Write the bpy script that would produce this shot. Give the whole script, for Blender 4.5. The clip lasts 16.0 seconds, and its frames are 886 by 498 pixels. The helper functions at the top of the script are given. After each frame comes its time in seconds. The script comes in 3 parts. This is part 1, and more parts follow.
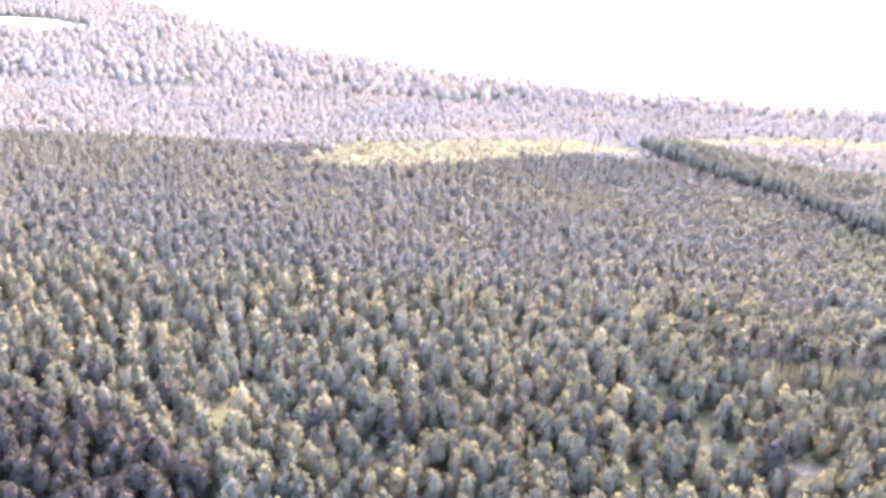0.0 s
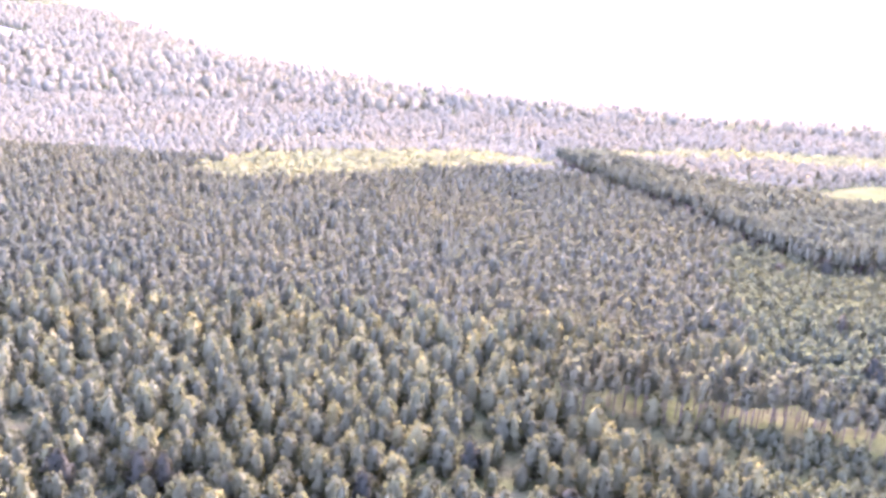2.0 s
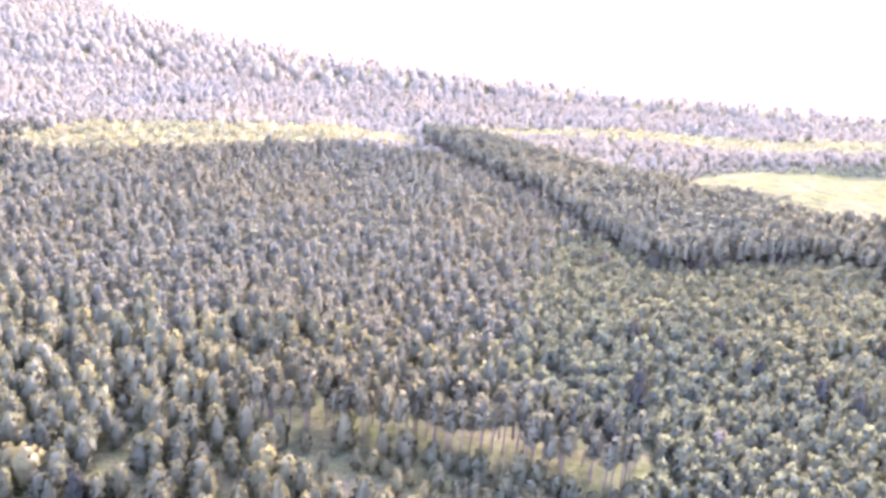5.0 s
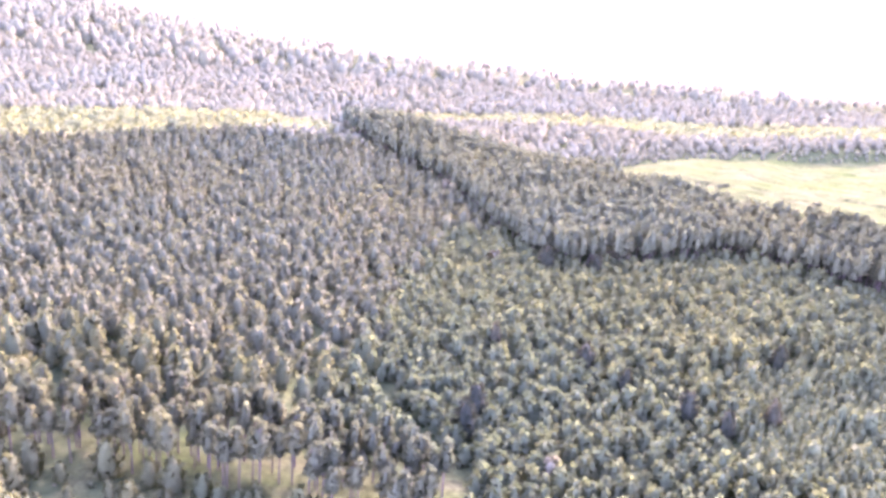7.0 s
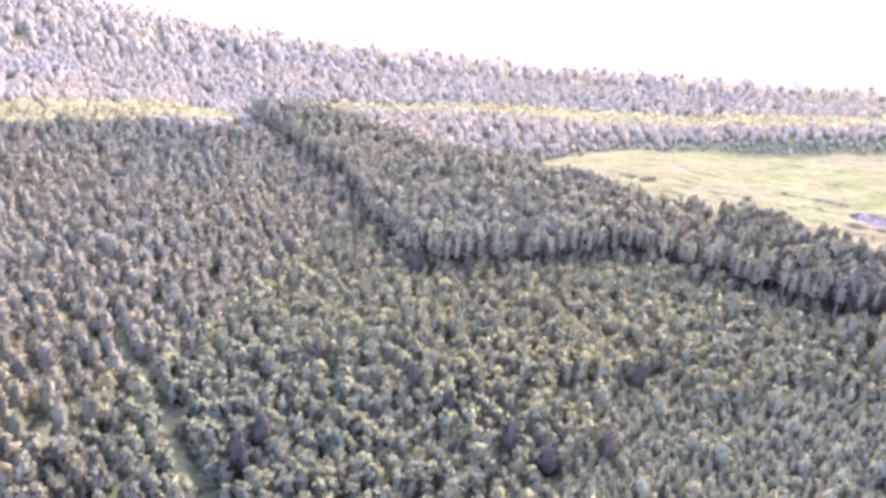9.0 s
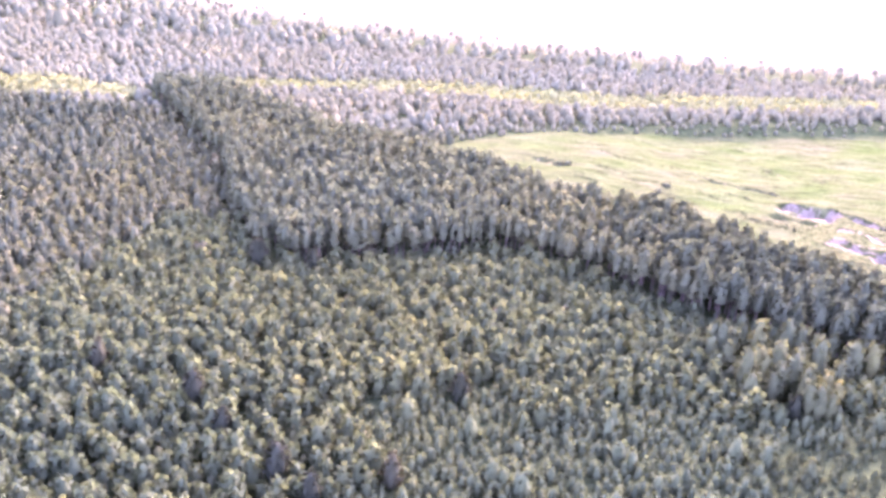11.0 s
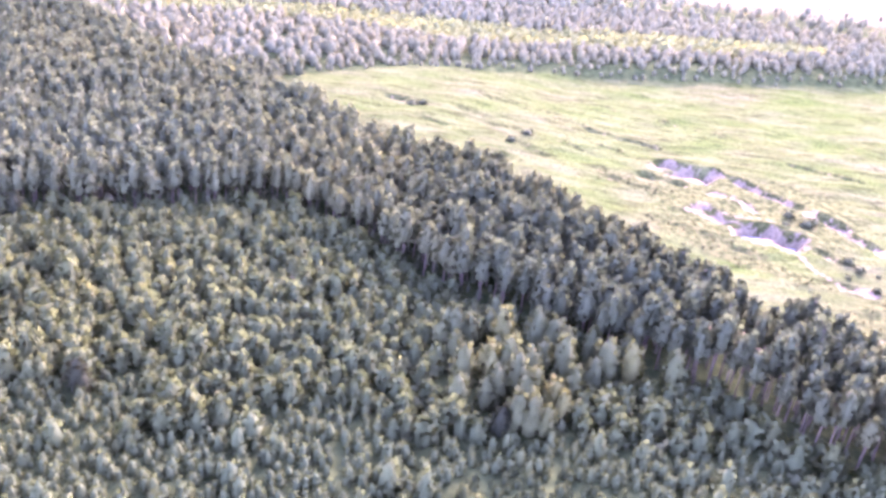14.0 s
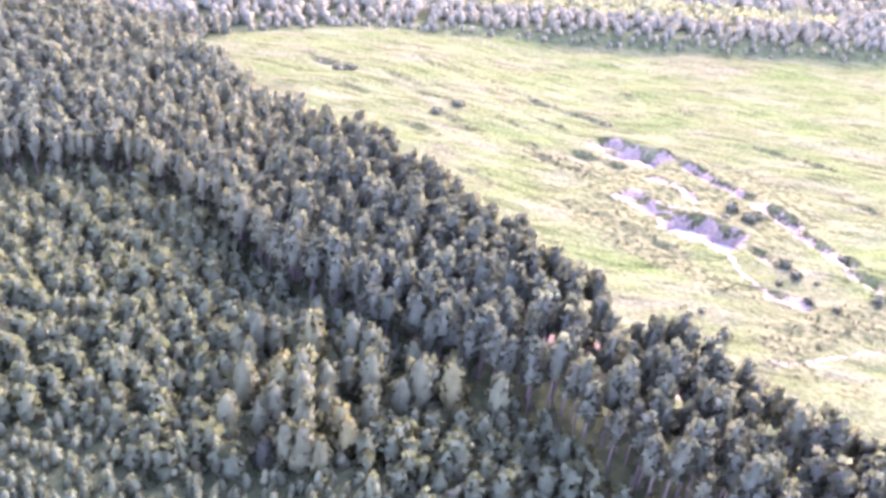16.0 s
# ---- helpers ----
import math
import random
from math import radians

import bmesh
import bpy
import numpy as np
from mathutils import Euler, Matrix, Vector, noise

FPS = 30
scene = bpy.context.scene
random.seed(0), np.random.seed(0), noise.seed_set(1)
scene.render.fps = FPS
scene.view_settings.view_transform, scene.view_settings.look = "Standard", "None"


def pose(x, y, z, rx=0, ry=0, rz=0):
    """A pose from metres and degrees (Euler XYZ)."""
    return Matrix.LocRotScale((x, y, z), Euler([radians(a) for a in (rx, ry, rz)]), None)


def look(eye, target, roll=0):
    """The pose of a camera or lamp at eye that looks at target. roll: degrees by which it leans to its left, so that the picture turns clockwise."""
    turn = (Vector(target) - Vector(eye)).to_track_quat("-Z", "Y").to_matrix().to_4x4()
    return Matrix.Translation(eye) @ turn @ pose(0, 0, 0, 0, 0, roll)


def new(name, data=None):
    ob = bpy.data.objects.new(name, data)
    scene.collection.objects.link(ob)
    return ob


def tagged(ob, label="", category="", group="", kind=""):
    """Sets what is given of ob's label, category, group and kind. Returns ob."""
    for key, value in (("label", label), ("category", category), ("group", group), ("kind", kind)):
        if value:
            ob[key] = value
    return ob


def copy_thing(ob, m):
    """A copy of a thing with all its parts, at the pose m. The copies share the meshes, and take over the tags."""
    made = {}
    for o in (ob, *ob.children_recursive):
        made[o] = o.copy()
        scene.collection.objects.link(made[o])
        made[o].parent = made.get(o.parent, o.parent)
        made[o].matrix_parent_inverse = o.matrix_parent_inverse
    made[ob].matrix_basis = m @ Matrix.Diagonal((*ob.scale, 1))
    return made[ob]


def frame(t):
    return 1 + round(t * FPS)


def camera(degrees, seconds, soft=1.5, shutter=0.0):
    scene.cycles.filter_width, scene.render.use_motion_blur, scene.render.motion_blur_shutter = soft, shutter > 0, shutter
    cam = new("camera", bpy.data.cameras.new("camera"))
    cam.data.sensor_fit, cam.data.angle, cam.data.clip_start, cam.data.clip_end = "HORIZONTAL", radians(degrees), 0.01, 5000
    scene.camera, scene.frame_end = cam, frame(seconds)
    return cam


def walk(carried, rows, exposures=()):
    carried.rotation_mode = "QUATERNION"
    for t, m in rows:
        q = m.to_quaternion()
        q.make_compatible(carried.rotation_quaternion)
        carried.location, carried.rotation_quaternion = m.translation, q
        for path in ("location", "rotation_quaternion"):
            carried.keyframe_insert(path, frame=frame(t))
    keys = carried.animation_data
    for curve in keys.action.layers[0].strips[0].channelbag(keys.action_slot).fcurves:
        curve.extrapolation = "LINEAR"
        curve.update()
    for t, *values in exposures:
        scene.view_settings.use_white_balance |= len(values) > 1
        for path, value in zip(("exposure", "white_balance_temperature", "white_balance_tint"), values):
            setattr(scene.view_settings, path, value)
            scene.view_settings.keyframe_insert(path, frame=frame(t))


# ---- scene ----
cam = camera(52.2, 16.0, soft=3.4)
METRES, EYE, TILT, LEAN, TURN = 480.0, 132.0, -18.6, -3.16, 0.0
ROWS = [
    (0.0, 0.0, 0.0, 0.0, -0.0, 0.0, 0.0),
    (0.5, 0.0274, 0.0147, 0.0008, -0.09, -0.01, 0.01),
    (1.0, 0.058, 0.0315, 0.0014, -0.23, 0.14, -0.03),
    (1.5, 0.0867, 0.0478, 0.0022, -0.36, 0.45, -0.1),
    (2.0, 0.1193, 0.0648, 0.0031, -0.41, 0.84, -0.29),
    (2.5, 0.1459, 0.0788, 0.004, -0.77, 1.13, -0.63),
    (3.0, 0.1748, 0.0935, 0.006, -1.15, 1.06, -0.97),
    (3.5, 0.202, 0.1063, 0.0078, -1.35, 0.68, -1.23),
    (4.0, 0.2333, 0.1184, 0.0098, -1.23, 0.15, -1.33),
    (6.5, 0.37, 0.1912, 0.02, -0.37, -1.29, -1.22),
    (7.0, 0.3979, 0.2068, 0.0221, -0.14, -1.48, -1.2),
    (7.5, 0.4237, 0.2216, 0.0245, 0.08, -1.68, -1.13),
    (8.0, 0.4534, 0.238, 0.0265, 0.49, -1.84, -1.01),
    (8.5, 0.4783, 0.2527, 0.0279, 0.61, -1.92, -0.96),
    (9.0, 0.5058, 0.2686, 0.0298, 0.68, -2.05, -0.96),
    (11.5, 0.6364, 0.346, 0.0398, 1.75, -4.04, -1.99),
    (12.0, 0.6645, 0.3628, 0.0424, 2.49, -4.87, -2.25),
    (12.5, 0.688, 0.3765, 0.0444, 2.7, -5.59, -2.64),
    (13.0, 0.714, 0.393, 0.0466, 2.68, -6.28, -3.15),
    (13.5, 0.7382, 0.4097, 0.049, 2.76, -6.97, -3.6),
    (14.0, 0.7662, 0.4274, 0.0521, 3.28, -7.67, -4.05),
    (14.5, 0.7893, 0.4429, 0.0548, 3.81, -8.23, -4.62),
    (15.0, 0.8137, 0.4618, 0.0578, 4.65, -8.85, -5.15),
    (15.5, 0.8357, 0.48, 0.0609, 5.61, -9.5, -5.46),
    (16.0, 0.8615, 0.4992, 0.0645, 7.14, -10.26, -5.52),
]
EXPOSURES = [(0.0, 5.65, 6400, 86), (7.0, 5.65, 6400, 86), (9.0, 5.42, 6400, 86), (12.5, 5.45, 6350, 86), (16.0, 5.42, 6250, 82)]
walk(cam, [(t, pose(0, 0, EYE, TILT, LEAN, TURN) @ pose(METRES * x, METRES * y, METRES * z, 90 + pitch, roll, yaw)) for t, x, y, z, yaw, pitch, roll in ROWS], EXPOSURES)

# ---- light ----
SUN_AZIMUTH, SUN_ELEVATION = 18.0, 27.0
world = bpy.data.worlds.new("world")
scene.world = world
world.use_nodes = True
wn = world.node_tree
sky = wn.nodes.new("ShaderNodeTexSky")
sky.sky_type = "NISHITA"
sky.sun_disc = False
sky.sun_elevation = radians(SUN_ELEVATION)
sky.sun_rotation = radians(SUN_AZIMUTH)
sky.air_density, sky.dust_density, sky.ozone_density = 0.8, 1.6, 0.0
wn.nodes["Background"].inputs["Strength"].default_value = 0.15
wn.links.new(sky.outputs["Color"], wn.nodes["Background"].inputs["Color"])
sun = new("sun", bpy.data.lights.new("sun", "SUN"))
sun.data.energy = 0.6
sun.data.angle = radians(3.0)
sun.data.color = (1.0, 0.985, 0.95)
away = Vector((math.sin(radians(SUN_AZIMUTH)) * math.cos(radians(SUN_ELEVATION)), math.cos(radians(SUN_AZIMUTH)) * math.cos(radians(SUN_ELEVATION)), math.sin(radians(SUN_ELEVATION))))
sun.matrix_world = look(away * 900, (0, 0, 0))


# ---- materials ----
def blank(name):
    m = bpy.data.materials.new(name)
    m.use_nodes = True
    t = m.node_tree
    t.nodes.clear()
    return m, t


def node(t, kind, **values):
    n = t.nodes.new(kind)
    for k, v in values.items():
        if k in n.inputs:
            n.inputs[k].default_value = v
    return n


def mixed(t, kind, fac, a, b):
    """A colour mix; a and b are sockets or colours."""
    n = t.nodes.new("ShaderNodeMix")
    n.data_type, n.blend_type = "RGBA", kind
    for sock, v in ((n.inputs[0], fac), (n.inputs[6], a), (n.inputs[7], b)):
        if isinstance(v, bpy.types.NodeSocket):
            t.links.new(v, sock)
        elif isinstance(v, tuple):
            sock.default_value = (*v, 1)
        else:
            sock.default_value = v
    return n.outputs[2]


def ramp(t, fac, *stops):
    n = t.nodes.new("ShaderNodeValToRGB")
    while len(n.color_ramp.elements) < len(stops):
        n.color_ramp.elements.new(0.5)
    for e, (p, c) in zip(n.color_ramp.elements, stops):
        e.position, e.color = p, (*c, 1) if isinstance(c, tuple) else (c, c, c, 1)
    t.links.new(fac, n.inputs[0])
    return n.outputs[0]


def noisy(t, scale, detail=3.0, stretch=None):
    """A noise at so many waves a metre, in the world's metres."""
    g = t.nodes.new("ShaderNodeNewGeometry")
    n = node(t, "ShaderNodeTexNoise", Scale=scale, Detail=detail)
    src = g.outputs["Position"]
    if stretch:
        m = t.nodes.new("ShaderNodeMapping")
        m.inputs["Rotation"].default_value = (0, 0, radians(stretch[0]))
        m.inputs["Scale"].default_value = stretch[1]
        t.links.new(src, m.inputs["Vector"])
        src = m.outputs[0]
    t.links.new(src, n.inputs["Vector"])
    return n.outputs["Fac"]


def foliage(name, dark, light, dry, through_share=0.36, single=True):
    """Leaves or needles: colour varies from tree to tree and clump to clump; some light comes through."""
    m, t = blank(name)
    if single:
        r = t.nodes.new("ShaderNodeObjectInfo").outputs["Random"]
    else:
        a = t.nodes.new("ShaderNodeAttribute")
        a.attribute_name = "tint"
        r = a.outputs["Fac"]
    geo = t.nodes.new("ShaderNodeNewGeometry")
    tree_c = ramp(t, r, (0.0, dark), (0.45, tuple((p + q) / 2 for p, q in zip(dark, light))), (0.85, light), (1.0, dry))
    leafy = ramp(t, geo.outputs["Random Per Island"], (0.0, 0.94), (1.0, 1.07))
    c = mixed(t, "MULTIPLY", 1.0, tree_c, leafy)
    c = mixed(t, "MULTIPLY", 1.0, c, ramp(t, noisy(t, 1.6, 3.0), (0.34, 0.9), (0.66, 1.1)))
    wide = ramp(t, noisy(t, 0.012, 2.0), (0.3, (0.92, 0.98, 1.0)), (0.7, (1.1, 1.03, 0.9)))
    c = mixed(t, "MULTIPLY", 1.0, c, wide)
    p = node(t, "ShaderNodeBsdfPrincipled", Roughness=0.8)
    p.inputs["Specular IOR Level"].default_value = 0.02
    t.links.new(c, p.inputs["Base Color"])
    bump = node(t, "ShaderNodeBump", Strength=0.22, Distance=0.3)
    t.links.new(noisy(t, 2.2, 3.0), bump.inputs["Height"])
    t.links.new(bump.outputs[0], p.inputs["Normal"])
    tr = t.nodes.new("ShaderNodeBsdfTranslucent")
    t.links.new(mixed(t, "MULTIPLY", 1.0, c, (1.12, 1.15, 0.92)), tr.inputs["Color"])
    mx = node(t, "ShaderNodeMixShader", Fac=through_share)
    t.links.new(p.outputs[0], mx.inputs[1])
    t.links.new(tr.outputs[0], mx.inputs[2])
    out = t.nodes.new("ShaderNodeOutputMaterial")
    t.links.new(mx.outputs[0], out.inputs["Surface"])
    return m


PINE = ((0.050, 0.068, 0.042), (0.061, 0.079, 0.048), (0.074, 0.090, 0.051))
# haze of the far woods is put into these paler leaf colours
FAR_HAZED = ((0.082, 0.098, 0.062), (0.092, 0.106, 0.066), (0.103, 0.113, 0.068))
MID = ((0.049, 0.064, 0.038), (0.056, 0.071, 0.041), (0.066, 0.078, 0.042))
YOUNG = ((0.052, 0.074, 0.040), (0.060, 0.082, 0.043), (0.075, 0.094, 0.045))
BROAD = ((0.049, 0.065, 0.036), (0.064, 0.081, 0.040), (0.100, 0.110, 0.046))
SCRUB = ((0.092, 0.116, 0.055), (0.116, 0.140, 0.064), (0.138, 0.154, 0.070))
HEATHER = ((0.030, 0.036, 0.020), (0.048, 0.054, 0.029), (0.070, 0.072, 0.038))
# single conifers' own dark green; the clump's shade is painted with it too
DARK = ((0.022, 0.030, 0.020), (0.030, 0.038, 0.025), (0.040, 0.046, 0.028))
leaf = {}
for kind, cols in (("pine", PINE), ("young", YOUNG), ("broad", BROAD), ("scrub", SCRUB), ("far", FAR_HAZED), ("mid", MID), ("sapling", YOUNG), ("under", PINE), ("tall", PINE), ("shrub", BROAD), ("tussock", HEATHER), ("dark", DARK)):
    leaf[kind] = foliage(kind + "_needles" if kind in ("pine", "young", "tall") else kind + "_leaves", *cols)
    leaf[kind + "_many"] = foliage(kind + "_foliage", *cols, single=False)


def bark_material():
    m, t = blank("bark")
    p = node(t, "ShaderNodeBsdfPrincipled", Roughness=0.9)
    c = ramp(t, noisy(t, 3.0, 4.0, (0, (1, 1, 0.25))), (0.3, (0.022, 0.018, 0.013)), (0.7, (0.060, 0.049, 0.035)))
    t.links.new(c, p.inputs["Base Color"])
    bump = node(t, "ShaderNodeBump", Strength=0.6, Distance=0.05)
    t.links.new(noisy(t, 6.0, 4.0, (0, (1, 1, 0.2))), bump.inputs["Height"])
    t.links.new(bump.outputs[0], p.inputs["Normal"])
    t.links.new(p.outputs[0], t.nodes.new("ShaderNodeOutputMaterial").inputs["Surface"])
    return m


bark = bark_material()


def ground_material():
    """Grass, dry grass, bare sand, heath and the woods' floor, by the cover that the sheet carries."""
    m, t = blank("ground_cover")
    cov = t.nodes.new("ShaderNodeAttribute")
    cov.attribute_name = "cover"
    sep = t.nodes.new("ShaderNodeSeparateColor")
    t.links.new(cov.outputs["Color"], sep.inputs[0])
    streak = noisy(t, 0.09, 4.0, (25, (0.45, 1.6, 1)))
    fine = noisy(t, 0.9, 5.0)
    patch = noisy(t, 0.03, 3.0)
    grass = ramp(t, streak, (0.32, (0.031, 0.044, 0.016)), (0.5, (0.039, 0.050, 0.021)), (0.68, (0.050, 0.058, 0.029)))
    grass = mixed(t, "MULTIPLY", 1.0, grass, ramp(t, fine, (0.3, 0.62), (0.7, 1.28)))
    grass = mixed(t, "MULTIPLY", 1.0, grass, ramp(t, patch, (0.35, (0.92, 1.03, 0.85)), (0.65, (1.05, 1.0, 1.0))))
    grass = mixed(t, "MULTIPLY", 1.0, grass, ramp(t, noisy(t, 0.24, 5.0, (25, (0.4, 1.8, 1))), (0.36, 0.62), (0.47, 1.0)))
    heath = ramp(t, noisy(t, 0.5, 5.0), (0.38, (0.017, 0.024, 0.010)), (0.5, (0.034, 0.042, 0.017)), (0.65, (0.054, 0.060, 0.025)))
    sand = ramp(t, fine, (0.3, (0.070, 0.061, 0.042)), (0.7, (0.112, 0.098, 0.068)))
    floor_c = ramp(t, noisy(t, 0.35, 5.0), (0.35, (0.016, 0.025, 0.011)), (0.6, (0.031, 0.044, 0.018)), (0.75, (0.050, 0.062, 0.025)))

    def edged(sock, breadth=0.5, waves=0.35):
        add = t.nodes.new("ShaderNodeMath")
        add.operation = "ADD"
        t.links.new(sock, add.inputs[0])
        sub = t.nodes.new("ShaderNodeMath")
        sub.operation = "MULTIPLY_ADD"
        t.links.new(noisy(t, waves, 5.0), sub.inputs[0])
        sub.inputs[1].default_value, sub.inputs[2].default_value = breadth * 2, -breadth
        t.links.new(sub.outputs[0], add.inputs[1])
        return ramp(t, add.outputs[0], (0.42, 0.0), (0.58, 1.0))

    c = mixed(t, "MIX", edged(sep.outputs[1], 0.8), grass, heath)
    c = mixed(t, "MIX", edged(sep.outputs[2], 0.3), c, floor_c)
    c = mixed(t, "MIX", edged(sep.outputs[0], 0.95, 0.5), c, sand)
    p = node(t, "ShaderNodeBsdfPrincipled", Roughness=0.9)
    p.inputs["Specular IOR Level"].default_value = 0.0
    t.links.new(c, p.inputs["Base Color"])
    bump = node(t, "ShaderNodeBump", Strength=0.9, Distance=0.5)
    t.links.new(noisy(t, 0.6, 6.0), bump.inputs["Height"])
    t.links.new(bump.outputs[0], p.inputs["Normal"])
    t.links.new(p.outputs[0], t.nodes.new("ShaderNodeOutputMaterial").inputs["Surface"])
    return m


def water_material():
    # water of the lake, and of the added sheet that stands in for glare
    m, t = blank("lake_and_glare_water")
    p = node(t, "ShaderNodeBsdfPrincipled", Roughness=0.32, IOR=1.33)
    p.inputs["Base Color"].default_value = (0.20, 0.22, 0.24, 1)
    p.inputs["Specular IOR Level"].default_value = 1.0
    bump = node(t, "ShaderNodeBump", Strength=0.5, Distance=0.6)
    t.links.new(noisy(t, 0.12, 6.0), bump.inputs["Height"])
    t.links.new(bump.outputs[0], p.inputs["Normal"])
    t.links.new(p.outputs[0], t.nodes.new("ShaderNodeOutputMaterial").inputs["Surface"])
    return m


# ---- plan: outlines in metres ----
BELT = [(138, 609), (172, 555), (199, 511), (217, 459), (232, 424), (248, 410), (268, 418), (290, 425), (312, 436), (330, 430), (349, 414), (365, 398), (387, 388), (400, 379), (415, 374), (430, 362), (445, 350), (470, 335), (500, 325), (520, 345), (482, 363), (463, 378), (453, 388), (444, 396), (430, 410), (413, 428), (394, 447), (365, 470), (337, 486), (309, 516), (285, 530), (256, 540), (226, 567), (190, 600), (174, 616)]
FIELD = [(285, 560), (330, 592), (386, 616), (457, 645), (513, 663), (573, 681), (700, 725), (900, 770), (1100, 700), (1100, 200), (620, 280), (520, 345), (482, 363), (463, 378), (453, 388), (444, 396), (430, 410), (413, 428), (394, 447), (365, 470), (337, 486), (309, 516), (290, 535)]
# first outline: the added water sheet that stands in for white haze
GLARE_EDGE = [(-5000, 5200), (-1500, 3200), (-700, 2150), (-490, 1800), (-250, 1400), (-130, 1210), (10, 1090), (140, 1010), (340, 950), (650, 945), (1000, 900), (2500, 700), (5000, 300), (5000, 5200)]
LAKE = [(-640, 1255), (-570, 1240), (-500, 1215), (-488, 1260), (-560, 1310), (-680, 1310)]
GLADES = [
    [(116, 271), (130, 268), (165, 263), (192, 254), (208, 264), (204, 275), (190, 283), (165, 289), (128, 293), (112, 292)],
    [(156, 299), (168, 301), (167, 317), (159, 313)],
    [(170, 295), (187, 295), (189, 300), (172, 301)],
    [(72, 214), (90, 210), (114, 205), (118, 214), (100, 222), (80, 228)],
    [(72, 236), (80, 240), (80, 256), (73, 254)],
    [(-68, 228), (-55, 230), (-46, 262), (-57, 268)],
]
LANES = [[(149, 366), (154, 364), (169, 336), (184, 315), (197, 290), (205, 280), (200, 276), (190, 290), (176, 315), (160, 340)]]
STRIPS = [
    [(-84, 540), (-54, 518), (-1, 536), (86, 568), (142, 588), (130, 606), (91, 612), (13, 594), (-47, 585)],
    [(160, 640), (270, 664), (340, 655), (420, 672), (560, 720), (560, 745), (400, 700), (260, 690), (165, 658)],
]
CLUMP_FRONT = [(114, 266), (116, 246), (130, 240), (165, 230), (195, 222), (214, 246), (190, 246), (165, 254), (130, 258)]
SPARSE = [(52, 198), (130, 190), (128, 228), (96, 262), (60, 262)]
TALL_CLUMP = [(100, 271), (130, 266), (165, 259), (190, 249), (204, 262), (196, 275), (162, 284), (130, 289), (100, 290)]
# clump whose shade is put into dark leaf colour
DARK_CLUMP = [(-140, 224), (-118, 234), (-92, 228), (-62, 212), (-52, 190), (-88, 172), (-138, 178)]
DARK_TREES = [(-76, 242, 1.1, 0.95), (-66, 240, 1.1, 0.95), (-28, 226, 1.15, 0.92), (-8, 223, 1.1, 0.95), (-2, 224, 1.05, 0.95), (-118, 257, 1.15, 0.9), (-100, 251, 1.15, 0.9), (47, 216, 1.0, 1.0), (95, 209, 1.3, 0.85), (73, 233, 1.0, 0.95),
              (381, 345, 0.72, 0.95), (264, 305, 0.85, 0.95), (287, 306, 0.8, 0.95), (272, 298, 0.8, 1.0), (240, 330, 0.85, 0.95), (205, 290, 1.0, 0.95), (208, 300, 1.0, 0.95), (238, 409, 0.95, 0.95), (255, 404, 0.85, 1.0), (250, 318, 0.8, 1.0), (300, 340, 0.75, 1.0), (215, 340, 0.8, 1.0)]
BROAD_GROUP = [(368, 352), (388, 342), (400, 360), (420, 366), (412, 378), (396, 376), (380, 388), (366, 378)]
SAND_BANK = [(424, 398), (436, 392), (446, 390), (456, 382), (466, 376), (468, 380), (455, 391), (440, 400)]


def inside(poly, x, y):
    """Which of the points lie in the outline."""
    x, y = np.asarray(x, float), np.asarray(y, float)
    hit = np.zeros(x.shape, bool)
    for (x0, y0), (x1, y1) in zip(poly, poly[1:] + poly[:1]):
        cross = (y0 > y) != (y1 > y)
        with np.errstate(divide="ignore", invalid="ignore"):
            hit ^= cross & (x < (x1 - x0) * (y - y0) / (y1 - y0) + x0)
    return hit


def off_edge(poly, x, y):
    """Signed distance to the outline, positive inside."""
    x, y = np.asarray(x, float), np.asarray(y, float)
    best = np.full(x.shape, 1e9)
    for (x0, y0), (x1, y1) in zip(poly, poly[1:] + poly[:1]):
        dx, dy = x1 - x0, y1 - y0
        k = np.clip(((x - x0) * dx + (y - y0) * dy) / (dx * dx + dy * dy), 0, 1)
        best = np.minimum(best, np.hypot(x - x0 - k * dx, y - y0 - k * dy))
    return np.where(inside(poly, x, y), best, -best)


def smooth(v):
    v = np.clip(v, 0, 1)
    return v * v * (3 - 2 * v)


WAVES = [(random.uniform(0.6, 1.6), random.uniform(0, 6.3), random.uniform(0, 6.3)) for _ in range(10)]


def swell(x, y, length):
    """Soft uneven waves of about that length, -1 to 1."""
    v = 0
    for k, a, p in WAVES:
        v = v + np.sin((x * math.cos(a) + y * math.sin(a)) * 6.283 * k / length + p)
    return v / 5


